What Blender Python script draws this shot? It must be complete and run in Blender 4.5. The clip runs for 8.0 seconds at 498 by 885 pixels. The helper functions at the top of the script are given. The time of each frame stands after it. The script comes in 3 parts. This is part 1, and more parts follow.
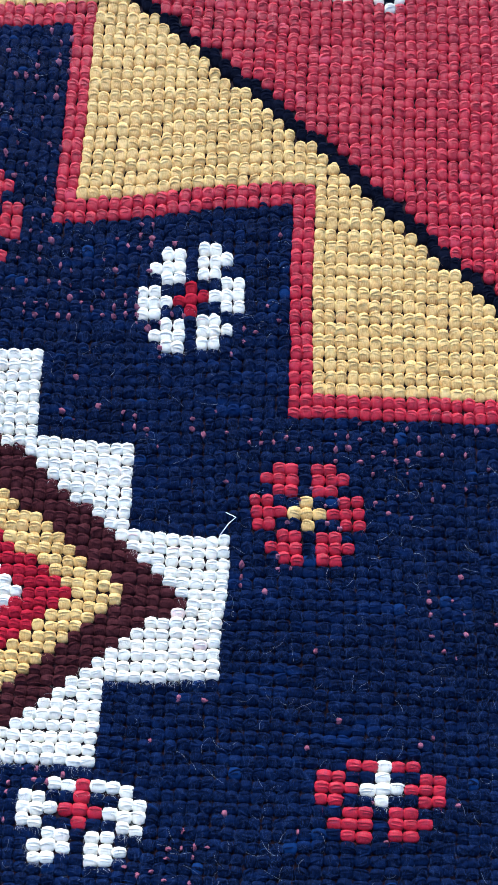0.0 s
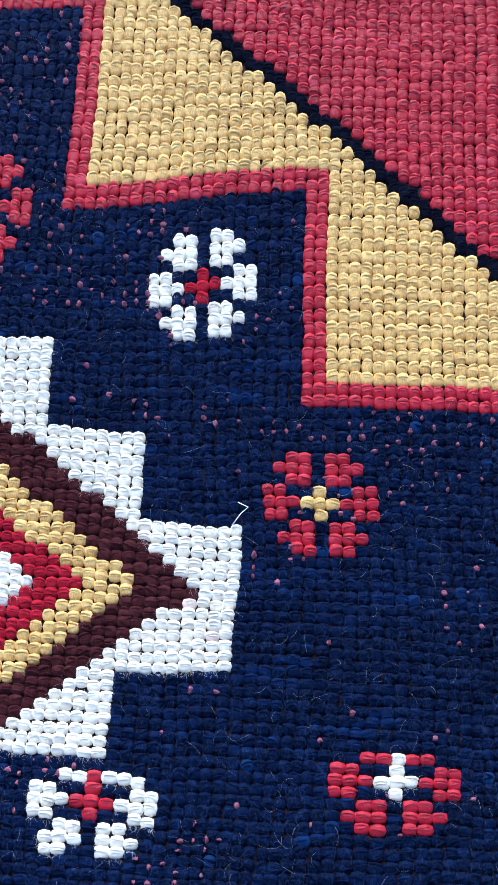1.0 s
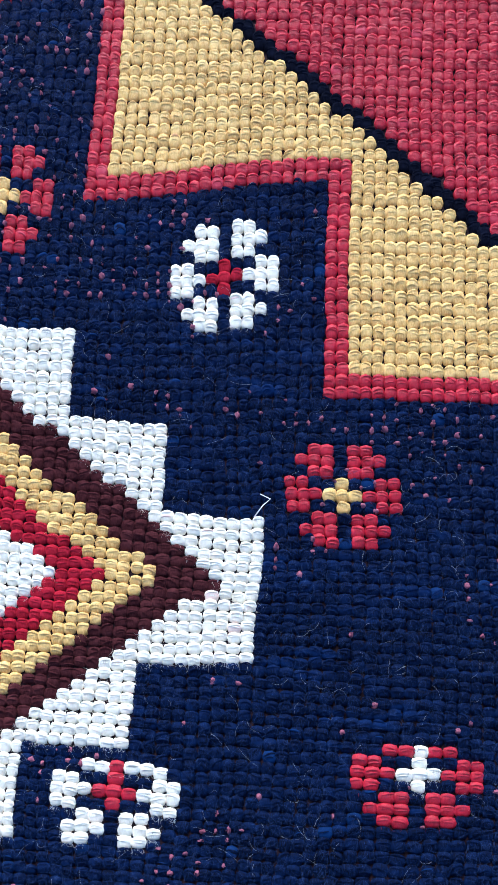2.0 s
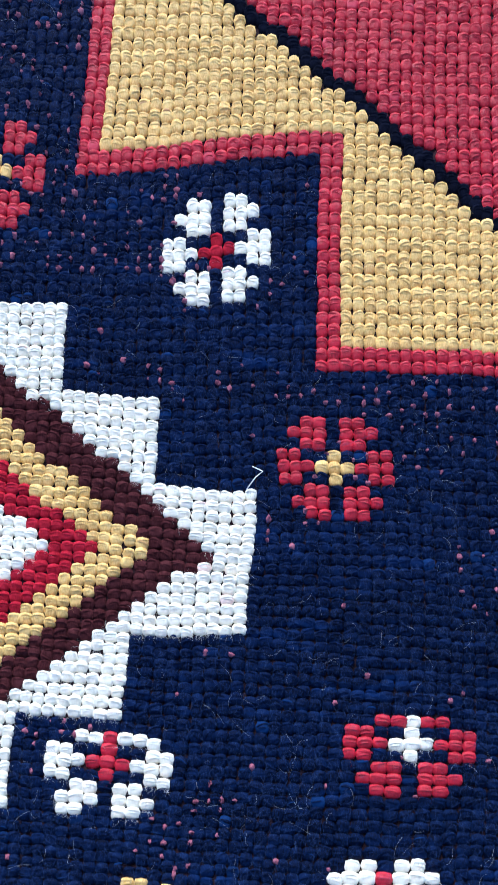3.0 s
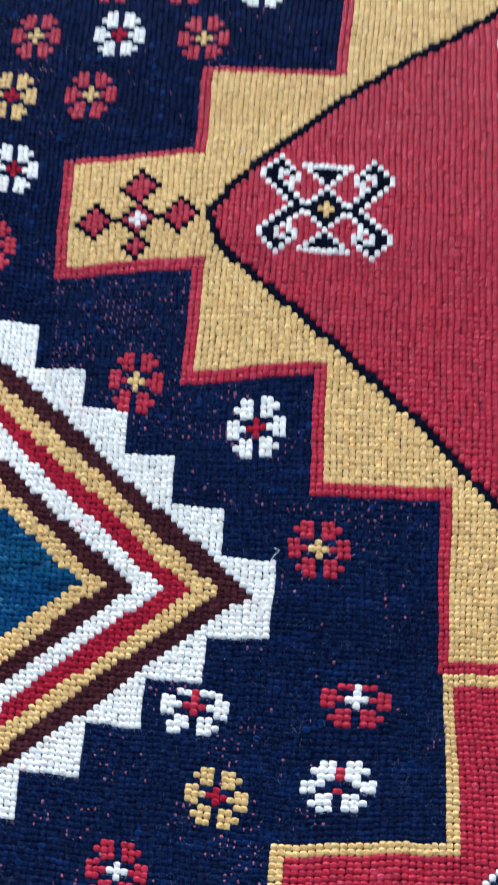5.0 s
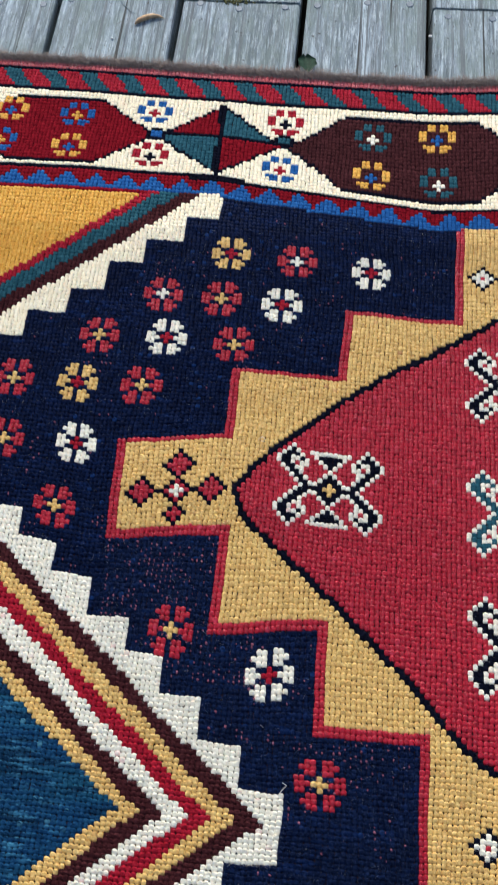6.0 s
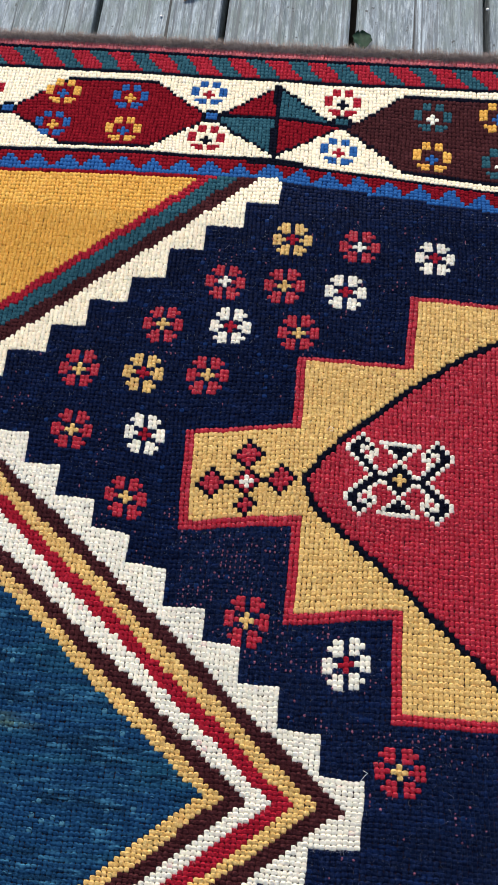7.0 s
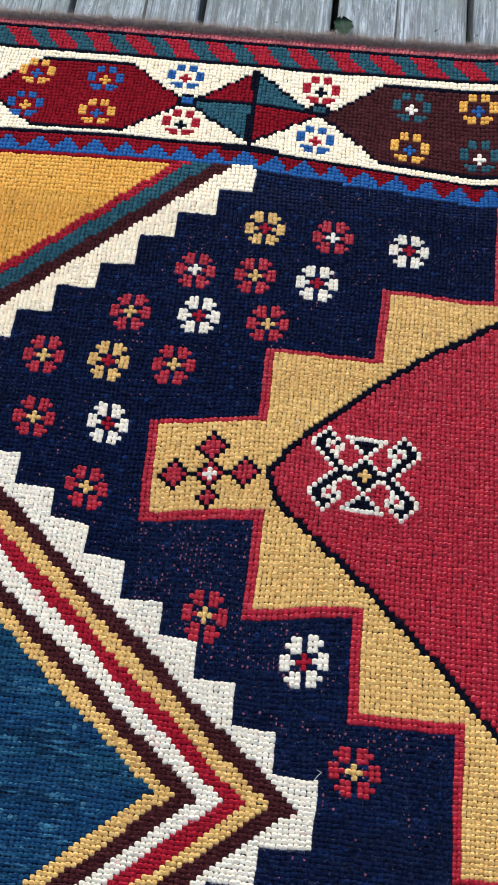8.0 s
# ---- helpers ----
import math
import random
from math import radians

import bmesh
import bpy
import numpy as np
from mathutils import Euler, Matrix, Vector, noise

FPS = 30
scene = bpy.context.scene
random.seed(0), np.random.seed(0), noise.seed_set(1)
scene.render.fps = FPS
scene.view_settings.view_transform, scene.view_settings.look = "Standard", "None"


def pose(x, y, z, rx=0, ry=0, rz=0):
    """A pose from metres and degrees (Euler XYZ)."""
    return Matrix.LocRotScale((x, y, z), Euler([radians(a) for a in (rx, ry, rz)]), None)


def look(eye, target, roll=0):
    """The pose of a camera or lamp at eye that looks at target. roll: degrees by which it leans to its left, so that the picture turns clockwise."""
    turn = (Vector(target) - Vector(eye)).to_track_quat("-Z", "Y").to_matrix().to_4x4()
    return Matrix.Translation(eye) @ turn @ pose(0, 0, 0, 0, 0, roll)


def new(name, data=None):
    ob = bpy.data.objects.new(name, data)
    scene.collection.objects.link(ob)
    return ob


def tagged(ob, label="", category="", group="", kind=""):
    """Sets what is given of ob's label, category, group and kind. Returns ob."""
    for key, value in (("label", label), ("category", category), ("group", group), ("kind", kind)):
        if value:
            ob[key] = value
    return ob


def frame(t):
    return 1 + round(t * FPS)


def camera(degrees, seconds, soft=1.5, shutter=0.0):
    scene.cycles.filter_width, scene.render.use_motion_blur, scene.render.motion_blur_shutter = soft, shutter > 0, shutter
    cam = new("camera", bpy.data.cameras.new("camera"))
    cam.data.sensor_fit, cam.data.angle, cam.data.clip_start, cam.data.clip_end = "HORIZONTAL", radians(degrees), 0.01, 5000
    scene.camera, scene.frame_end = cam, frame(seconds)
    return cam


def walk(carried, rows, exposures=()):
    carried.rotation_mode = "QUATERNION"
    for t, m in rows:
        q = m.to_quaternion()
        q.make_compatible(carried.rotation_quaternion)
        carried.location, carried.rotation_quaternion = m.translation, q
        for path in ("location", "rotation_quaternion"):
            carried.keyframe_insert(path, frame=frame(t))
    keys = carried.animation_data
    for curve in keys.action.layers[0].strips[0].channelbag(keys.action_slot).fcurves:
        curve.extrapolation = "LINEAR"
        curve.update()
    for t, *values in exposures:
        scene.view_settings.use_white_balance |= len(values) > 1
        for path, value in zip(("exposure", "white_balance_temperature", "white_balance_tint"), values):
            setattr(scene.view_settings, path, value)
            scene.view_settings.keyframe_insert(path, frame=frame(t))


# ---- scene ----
cam = camera(34.0, 8.0, 1.4, 0.3)
PATH = [
    (0, (0.00425, 0.00540, 0.27948), (-0.01101, 0.18775, -0.70364), -2.25),
    (0.5, (0.00129, 0.00571, 0.27789), (-0.01897, 0.18212, -0.70621), -3.99),
    (1, (0.00334, 0.00516, 0.27571), (-0.02353, 0.17682, -0.70908), -6.27),
    (1.5, (0.00308, 0.00587, 0.27467), (-0.02820, 0.17508, -0.71042), -7.61),
    (1.7, (-0.00092, 0.00539, 0.27517), (-0.03873, 0.16945, -0.71055), -10.13),
    (2.8, (0.00141, 0.00089, 0.27472), (-0.03762, 0.16133, -0.71155), -11.04),
    (3, (0.00278, -0.00305, 0.27409), (-0.03783, 0.15453, -0.71258), -11.87),
    (3.2, (0.00375, -0.00934, 0.28243), (-0.03760, 0.13869, -0.70569), -13.19),
    (3.5, (0.01713, -0.02208, 0.31313), (-0.04282, 0.12256, -0.67454), -20.37),
    (3.7, (0.01915, -0.02281, 0.33559), (-0.03945, 0.11027, -0.65378), -21.57),
    (4, (0.02820, -0.03726, 0.36661), (-0.06129, 0.08974, -0.62124), -32.67),
    (4.2, (0.03077, -0.04054, 0.38230), (-0.07260, 0.09271, -0.60337), -34.99),
    (5.3, (0.01908, -0.00828, 0.56959), (-0.07064, 0.27352, -0.38568), -13.81),
    (5.5, (0.01878, -0.00310, 0.60308), (-0.07023, 0.32234, -0.33828), -11.04),
    (5.8, (0.01143, 0.01380, 0.64148), (-0.07141, 0.38260, -0.28433), -7.81),
    (6, (-0.00557, 0.03103, 0.66209), (-0.07918, 0.41334, -0.25901), -5.81),
    (6.2, (-0.02076, 0.03945, 0.67549), (-0.08587, 0.42574, -0.24458), -4.29),
    (6.5, (-0.04332, 0.04459, 0.68781), (-0.10360, 0.42224, -0.23617), -4.08),
    (6.8, (-0.05870, 0.04740, 0.67707), (-0.13523, 0.40217, -0.25475), -7.58),
    (7, (-0.05889, 0.04587, 0.67333), (-0.14118, 0.38800, -0.26272), -8.83),
    (7.5, (-0.05144, 0.04971, 0.66541), (-0.13140, 0.37906, -0.27541), -8.05),
    (8, (-0.03420, 0.05387, 0.66140), (-0.10859, 0.38576, -0.27898), -6.71),
]
walk(cam, [(t, look(eye, target, roll)) for t, eye, target, roll in PATH],
     [(0.0, 1.0, 5350, 8), (4.2, 0.97, 5350, 8), (5.3, 0.62, 5450, 8), (5.8, 0.43, 5850, 6), (6.2, 0.55, 7050, 8),
      (6.6, 0.58, 7500, 10), (7.0, 0.57, 6900, 10), (8.0, 0.57, 6650, 10)])

# ---- light: open shade under a bright hazy sky, soft light from beyond the rug's end ----
world = bpy.data.worlds.new("sky")
scene.world = world
world.use_nodes = True
wn = world.node_tree
sky = wn.nodes.new("ShaderNodeTexSky")
sky.sky_type, sky.sun_disc = "NISHITA", False
sky.sun_elevation, sky.sun_rotation = radians(40), radians(-12)
sky.air_density, sky.dust_density = 1.0, 3.0
wn.links.new(sky.outputs[0], wn.nodes["Background"].inputs[0])
wn.nodes["Background"].inputs[1].default_value = 0.15
sun = new("sun", bpy.data.lights.new("sun", "SUN"))
sun.data.energy, sun.data.angle, sun.data.color = 2.7, radians(20), (1.0, 0.96, 0.9)
sun.matrix_world = look((-0.3, 1.45, 1.25), (0, 0, 0))


# ---- materials ----
def nodes_of(name):
    m = bpy.data.materials.new(name)
    m.use_nodes = True
    nt = m.node_tree
    return m, nt, nt.nodes["Principled BSDF"]


def mix(nt, a, b, fac, kind="MIX"):
    n = nt.nodes.new("ShaderNodeMix")
    n.data_type, n.blend_type = "RGBA", kind
    for sock, v in ((n.inputs[0], fac), (n.inputs[6], a), (n.inputs[7], b)):
        if isinstance(v, bpy.types.NodeSocket):
            nt.links.new(v, sock)
        elif isinstance(v, tuple):
            sock.default_value = (*v, 1)
        else:
            sock.default_value = v
    return n.outputs[2]


def noise_tex(nt, scale, stretch=(1, 1, 1), detail=3.0, rough=0.6):
    co = nt.nodes.new("ShaderNodeTexCoord")
    mp = nt.nodes.new("ShaderNodeMapping")
    mp.inputs["Scale"].default_value = stretch
    n = nt.nodes.new("ShaderNodeTexNoise")
    n.inputs["Scale"].default_value, n.inputs["Detail"].default_value, n.inputs["Roughness"].default_value = scale, detail, rough
    nt.links.new(co.outputs["Object"], mp.inputs[0])
    nt.links.new(mp.outputs[0], n.inputs[0])
    return n.outputs[0]


def ramp(nt, fac, lo, hi, a=0.0, b=1.0):
    n = nt.nodes.new("ShaderNodeMapRange")
    nt.links.new(fac, n.inputs[0])
    for i, v in enumerate((lo, hi, a, b)):
        n.inputs[1 + i].default_value = v
    return n.outputs[0]


def wool(name, base, light, dark, abrash=0.35, odd=None, odd_share=0.0, rough=0.55, spec=0.4, streaks=()):
    """Dyed wool: each knot a shade of its own, uneven dye in bands along the rows, fine fibres."""
    m, nt, p = nodes_of(name)
    geo = nt.nodes.new("ShaderNodeNewGeometry")
    own = nt.nodes.new("ShaderNodeObjectInfo")
    both = nt.nodes.new("ShaderNodeMath")
    both.operation = "ADD"
    nt.links.new(geo.outputs["Random Per Island"], both.inputs[0])
    nt.links.new(own.outputs["Random"], both.inputs[1])
    wrap = nt.nodes.new("ShaderNodeMath")
    wrap.operation = "FRACT"
    nt.links.new(both.outputs[0], wrap.inputs[0])
    isl = wrap.outputs[0]
    col = mix(nt, dark, light, isl)
    col = mix(nt, base, col, 0.26)
    lump = noise_tex(nt, 230.0, (1, 1.15, 1), 1)
    col = mix(nt, col, dark, ramp(nt, lump, 0.52, 0.75, 0.0, 0.6))
    col = mix(nt, col, light, ramp(nt, lump, 0.48, 0.25, 0.0, 0.5))
    bands = ramp(nt, noise_tex(nt, 9.0, (0.5, 3.0, 1), 4), 0.35, 0.68)
    col = mix(nt, col, dark, mixed(nt, bands, abrash))
    for tint, lo, hi, scale, stretch in streaks:
        col = mix(nt, col, tint, ramp(nt, noise_tex(nt, scale, stretch, 3), lo, hi))
    fibre = ramp(nt, noise_tex(nt, 1000.0, (2.4, 0.8, 1), 3), 0.38, 0.66)
    col = mix(nt, col, light, mixed(nt, fibre, 0.42))
    if odd:
        n = nt.nodes.new("ShaderNodeMath")
        n.operation = "MULTIPLY"
        nt.links.new(isl, n.inputs[0])
        n.inputs[1].default_value = 37.7
        f = nt.nodes.new("ShaderNodeMath")
        f.operation = "FRACT"
        nt.links.new(n.outputs[0], f.inputs[0])
        col = mix(nt, col, odd, ramp(nt, f.outputs[0], 1 - odd_share, 1 - odd_share * 0.3))
    nt.links.new(col, p.inputs["Base Color"])
    p.inputs["Roughness"].default_value = rough
    p.inputs["Specular IOR Level"].default_value = spec
    if base[0] > 0.2:
        p.inputs["Sheen Weight"].default_value, p.inputs["Sheen Roughness"].default_value, p.inputs["Sheen Tint"].default_value = 0.25, 0.4, (*light, 1)
        p.inputs["Subsurface Weight"].default_value, p.inputs["Subsurface Scale"].default_value = 0.35, 0.0012
        p.inputs["Subsurface Radius"].default_value = (1.0, 0.7, 0.5)
    b = nt.nodes.new("ShaderNodeBump")
    b.inputs["Strength"].default_value, b.inputs["Distance"].default_value = 0.6, 0.0005
    nt.links.new(noise_tex(nt, 2600.0, (1.5, 0.9, 1), 3, 0.7), b.inputs["Height"])
    nt.links.new(b.outputs[0], p.inputs["Normal"])
    return m


def mixed(nt, fac, k):
    n = nt.nodes.new("ShaderNodeMath")
    n.operation = "MULTIPLY"
    nt.links.new(fac, n.inputs[0])
    n.inputs[1].default_value = k
    return n.outputs[0]


NAVY = wool("navy_wool", (0.0005, 0.0016, 0.0085), (0.0058, 0.0175, 0.074), (0.0003, 0.0007, 0.003), 0.6, (0.005, 0.020, 0.080), 0.02, 0.5, 0.03,
            (((0.0004, 0.0009, 0.004), 0.56, 0.72, 30.0, (0.6, 1.4, 1)), ((0.003, 0.012, 0.055), 0.58, 0.74, 90.0, (0.5, 1.6, 1))))
RED = wool("red_wool", (0.29, 0.0045, 0.0165), (0.50, 0.016, 0.040), (0.13, 0.0025, 0.009), 0.3, (0.42, 0.03, 0.06), 0.03, 0.32, 0.32)
GARNET = wool("garnet_wool", (0.14, 0.003, 0.008), (0.27, 0.010, 0.022), (0.07, 0.001, 0.004), 0.35, None, 0, 0.8, 0.02)
MADDER = wool("madder_wool", (0.25, 0.006, 0.018), (0.40, 0.018, 0.040), (0.14, 0.002, 0.006), 0.35, None, 0, 0.7, 0.05)
YELLOW = wool("yellow_wool", (0.52, 0.315, 0.088), (0.84, 0.61, 0.25), (0.33, 0.168, 0.040), 0.3, (0.45, 0.24, 0.10), 0.01, 0.38, 0.30)
GOLD = wool("gold_wool", (0.57, 0.30, 0.05), (0.74, 0.46, 0.13), (0.44, 0.19, 0.02), 0.55, None, 0, 0.75, 0.08)
WHITE = wool("white_wool", (0.69, 0.655, 0.55), (0.79, 0.765, 0.67), (0.58, 0.53, 0.42), 0.18, (0.72, 0.5, 0.46), 0.012, 0.45, 0.15)
CREAM = wool("cream_wool", (0.78, 0.70, 0.52), (0.88, 0.82, 0.68), (0.66, 0.55, 0.37), 0.25, None, 0, 0.75, 0.08)
BROWN = wool("brown_wool", (0.030, 0.0065, 0.0085), (0.085, 0.026, 0.030), (0.012, 0.0025, 0.0035), 0.4, None, 0, 0.75, 0.02)
BLACK = wool("black_wool", (0.0022, 0.0028, 0.0065), (0.007, 0.009, 0.022), (0.0015, 0.0015, 0.003), 0.3, None, 0, 0.75, 0.01)
BLUE = wool("blue_wool", (0.010, 0.072, 0.24), (0.03, 0.14, 0.38), (0.005, 0.035, 0.14), 0.3, None, 0, 0.75, 0.03)
TEAL = wool("teal_wool", (0.010, 0.056, 0.082), (0.04, 0.13, 0.17), (0.004, 0.025, 0.035), 0.4, None, 0, 0.75, 0.03)
CENTRE = wool("blue_green_wool", (0.0012, 0.020, 0.080), (0.016, 0.085, 0.17), (0.0008, 0.009, 0.032), 0.6, (0.04, 0.13, 0.20), 0.02, 0.7, 0.04,
              (((0.008, 0.055, 0.10), 0.52, 0.66, 14.0, (0.45, 2.6, 1)), ((0.0006, 0.007, 0.026), 0.52, 0.62, 40.0, (0.5, 2.6, 1)),
               ((0.07, 0.12, 0.08), 0.62, 0.80, 11.0, (0.7, 3.6, 1)), ((0.035, 0.14, 0.24), 0.56, 0.72, 85.0, (0.5, 2.4, 1))))
PINK = wool("pink_cotton", (0.52, 0.09, 0.11), (0.72, 0.22, 0.22), (0.38, 0.05, 0.06), 0.3, None, 0, 0.6, 0.15)
WEFT = wool("pink_weft", (0.20, 0.055, 0.095), (0.36, 0.14, 0.19), (0.06, 0.015, 0.03), 0.2, None, 0, 0.6, 0.1)
FUR = wool("brown_goat_hair", (0.22, 0.165, 0.15), (0.42, 0.34, 0.30), (0.035, 0.024, 0.022), 0.4, None, 0, 0.6, 0.15)
HAIR_BLUE = wool("blue_fibre", (0.008, 0.020, 0.08), (0.05, 0.09, 0.21), (0.006, 0.012, 0.05), 0.2, None, 0, 0.5, 0.1)
HAIR_WHITE = wool("white_fibre", (0.6, 0.6, 0.6), (0.8, 0.8, 0.8), (0.4, 0.4, 0.4), 0.1, None, 0, 0.5, 0.2)
# near-black: shade of the gaps between knots is put into this colour
BASE = wool("shaded_ground_weave", (0.012, 0.006, 0.009), (0.035, 0.014, 0.022), (0.005, 0.004, 0.005), 0.3, None, 0, 0.7, 0.1)


def weathered(name, k):
    """Silvered softwood: grey with long grain, darker streaks and greenish stains."""
    m, nt, p = nodes_of(name)
    oi = nt.nodes.new("ShaderNodeObjectInfo")

    def grain(scale, stretch, detail, rough):
        out = noise_tex(nt, scale, stretch, detail, rough)
        mp = out.node.inputs[0].links[0].from_node
        mv = nt.nodes.new("ShaderNodeVectorMath")
        mv.operation = "SCALE"
        mv.inputs[0].default_value = (3.1, 7.7, 1.9)
        nt.links.new(oi.outputs["Random"], mv.inputs["Scale"])
        nt.links.new(mv.outputs[0], mp.inputs["Location"])
        return out

    col = mix(nt, (0.20 * k, 0.255 * k, 0.30 * k), (0.42 * k, 0.51 * k, 0.59 * k), ramp(nt, grain(75.0, (1, 0.03, 1), 6, 0.7), 0.40, 0.60))
    col = mix(nt, col, (0.43, 0.52, 0.60), mixed(nt, ramp(nt, grain(110.0, (1, 0.05, 1), 5, 0.7), 0.52, 0.64), 0.85))
    col = mix(nt, col, (0.52, 0.60, 0.66), mixed(nt, ramp(nt, grain(420.0, (1, 0.10, 1), 4, 0.75), 0.50, 0.62), 0.6))
    col = mix(nt, col, (0.085, 0.105, 0.115), mixed(nt, ramp(nt, grain(260.0, (1, 0.14, 1), 5, 0.78), 0.51, 0.63), 0.72))
    col = mix(nt, col, (0.16, 0.205, 0.20), mixed(nt, ramp(nt, grain(17.0, (1, 0.4, 1), 7, 0.8), 0.45, 0.60), 0.75))
    col = mix(nt, col, (0.115, 0.13, 0.145), mixed(nt, ramp(nt, grain(230.0, (1, 0.012, 1), 4, 0.65), 0.53, 0.62), 0.8))
    col = mix(nt, col, (0.03, 0.03, 0.03), mixed(nt, ramp(nt, grain(90.0, (1, 0.008, 1), 2, 0.5), 0.655, 0.68), 0.9))
    col = mix(nt, col, (0.05, 0.05, 0.05), mixed(nt, ramp(nt, grain(160.0, (1, 0.6, 1), 2, 0.6), 0.68, 0.74), 0.8))
    nt.links.new(col, p.inputs["Base Color"])
    p.inputs["Roughness"].default_value = 0.8
    p.inputs["Specular IOR Level"].default_value = 0.25
    b = nt.nodes.new("ShaderNodeBump")
    b.inputs["Strength"].default_value, b.inputs["Distance"].default_value = 1.0, 0.006
    nt.links.new(grain(110.0, (1, 0.02, 1), 6, 0.75), b.inputs["Height"])
    nt.links.new(b.outputs[0], p.inputs["Normal"])
    return m


def plain(name, a, b, rough=0.6, scale=300.0, metal=0.0):
    m, nt, p = nodes_of(name)
    nt.links.new(mix(nt, a, b, ramp(nt, noise_tex(nt, scale), 0.35, 0.65)), p.inputs["Base Color"])
    p.inputs["Roughness"].default_value, p.inputs["Metallic"].default_value = rough, metal
    return m


WOOD = weathered("weathered_wood", 0.62)
STEEL = plain("galvanised_steel", (0.042, 0.068, 0.105), (0.085, 0.125, 0.18), 0.6, 500.0, 0.0)
SOIL = plain("dark_soil", (0.012, 0.011, 0.01), (0.03, 0.027, 0.022), 0.95, 40.0)
LEAF = plain("green_leaf", (0.008, 0.042, 0.024), (0.020, 0.080, 0.042), 0.75, 200.0)
DRY = plain("dry_leaf", (0.34, 0.2, 0.1), (0.5, 0.34, 0.2), 0.7, 200.0)
MOSS = plain("moss", (0.05, 0.055, 0.015), (0.12, 0.11, 0.04), 0.95, 600.0)


# ---- building helpers ----
def part(name, mesh, material, parent=None, label="", kind=""):
    ob = new(name, mesh)
    if isinstance(material, bpy.types.Material):
        mesh.materials.append(material)
    ob.parent = parent
    return tagged(ob, label, kind=kind)


def mesh_of(name, verts, faces, smooth=True):
    """A mesh from arrays; faces: rows of equal length, several arrays allowed."""
    me = bpy.data.meshes.new(name)
    faces = faces if isinstance(faces, list) else [faces]
    loops = np.concatenate([f.ravel() for f in faces])
    sizes = np.concatenate([np.full(len(f), f.shape[1]) for f in faces])
    me.vertices.add(len(verts))
    me.vertices.foreach_set("co", np.asarray(verts, np.float32).ravel())
    me.loops.add(len(loops))
    me.loops.foreach_set("vertex_index", loops.astype(np.int32))
    me.polygons.add(len(sizes))
    me.polygons.foreach_set("loop_start", np.concatenate([[0], np.cumsum(sizes)[:-1]]).astype(np.int32))
    me.polygons.foreach_set("use_smooth", np.full(len(sizes), smooth))
    me.update(calc_edges=True)
    return me


def bm_mesh(name, bm, smooth=False):
    me = bpy.data.meshes.new(name)
    for f in bm.faces:
        f.smooth = smooth
    bm.to_mesh(me)
    bm.free()
    return me


# ---- the deck ----
DECK = -0.012
PITCH, GAP, X0 = 0.1445, 0.0075, -0.0495
ground = part("ground", mesh_of("ground", [(-30, -30, -0.11), (30, -30, -0.11), (30, 30, -0.11), (-30, 30, -0.11)], np.array([[0, 1, 2, 3]])), SOIL)
tagged(ground, "dark bare soil below the deck", "ground", kind="structure")
deck = tagged(new("floor"), "weathered grey softwood deck boards with nails", "deck", kind="structure")


def board_mesh(length, seed):
    rng = random.Random(seed)
    bm = bmesh.new()
    w, n, e = PITCH - GAP, 24, 0.003
    rows = []
    for j in range(n + 1):
        y = length * j / n
        wob = [rng.uniform(-0.0006, 0.0006) for _ in range(2)]
        prof = [(-w / 2 + wob[0], -0.036), (-w / 2 + wob[0], -e), (-w / 2 + e * 0.4 + wob[0], -e * 0.3), (-w / 2 + e + wob[0], 0)]
        for i in range(1, 12):
            prof.append((-w / 2 + w * i / 12, rng.uniform(-0.0006, 0.0003)))
        prof += [(w / 2 - e + wob[1], 0), (w / 2 - e * 0.4 + wob[1], -e * 0.3), (w / 2 + wob[1], -e), (w / 2 + wob[1], -0.036)]
        rows.append([bm.verts.new((x, y, z)) for x, z in prof])
    for a, b in zip(rows, rows[1:]):
        for k in range(len(a)):
            bm.faces.new((a[k], a[(k + 1) % len(a)], b[(k + 1) % len(a)], b[k]))
    bm.faces.new(rows[0])
    bm.faces.new(rows[-1][::-1])
    bmesh.ops.recalc_face_normals(bm, faces=bm.faces)
    return bm_mesh("board", bm)


def nail_mesh():
    bm = bmesh.new()
    bmesh.ops.create_cone(bm, cap_ends=True, segments=16, radius1=0.0044, radius2=0.0038, depth=0.0008)
    return bm_mesh("nail", bm)


NAIL = nail_mesh()
JOINT = 0.864
rng = random.Random(5)
for i in range(-9, 10):
    cx = X0 + PITCH * (i + 0.5)
    split = i % 2 == 1
    spans = [(-1.6, JOINT - 0.002), (JOINT + 0.002, 2.2)] if split else [(-1.6, 2.2)]
    for a, b in spans:
        ob = part("board", board_mesh(b - a, i * 7 + round(a)), WOOD, deck)
        ob.location = (cx, a, DECK)
        rows = [JOINT] if not split else [JOINT - 0.010 if b < 1 else JOINT + 0.029]
        for y in rows:
            for dx in (-0.052, 0.0, 0.051):
                n = part("nail", NAIL, None, ob)
                n.location = (dx + rng.uniform(-0.005, 0.005), y - a + rng.uniform(-0.006, 0.006), 0.0001)
NAIL.materials.append(STEEL)

# ---- the rug's pattern, knot by knot ----
CW, CH = 0.0041, 0.0040
NX, NY, XA, YA = 334, 430, -0.80, -0.85
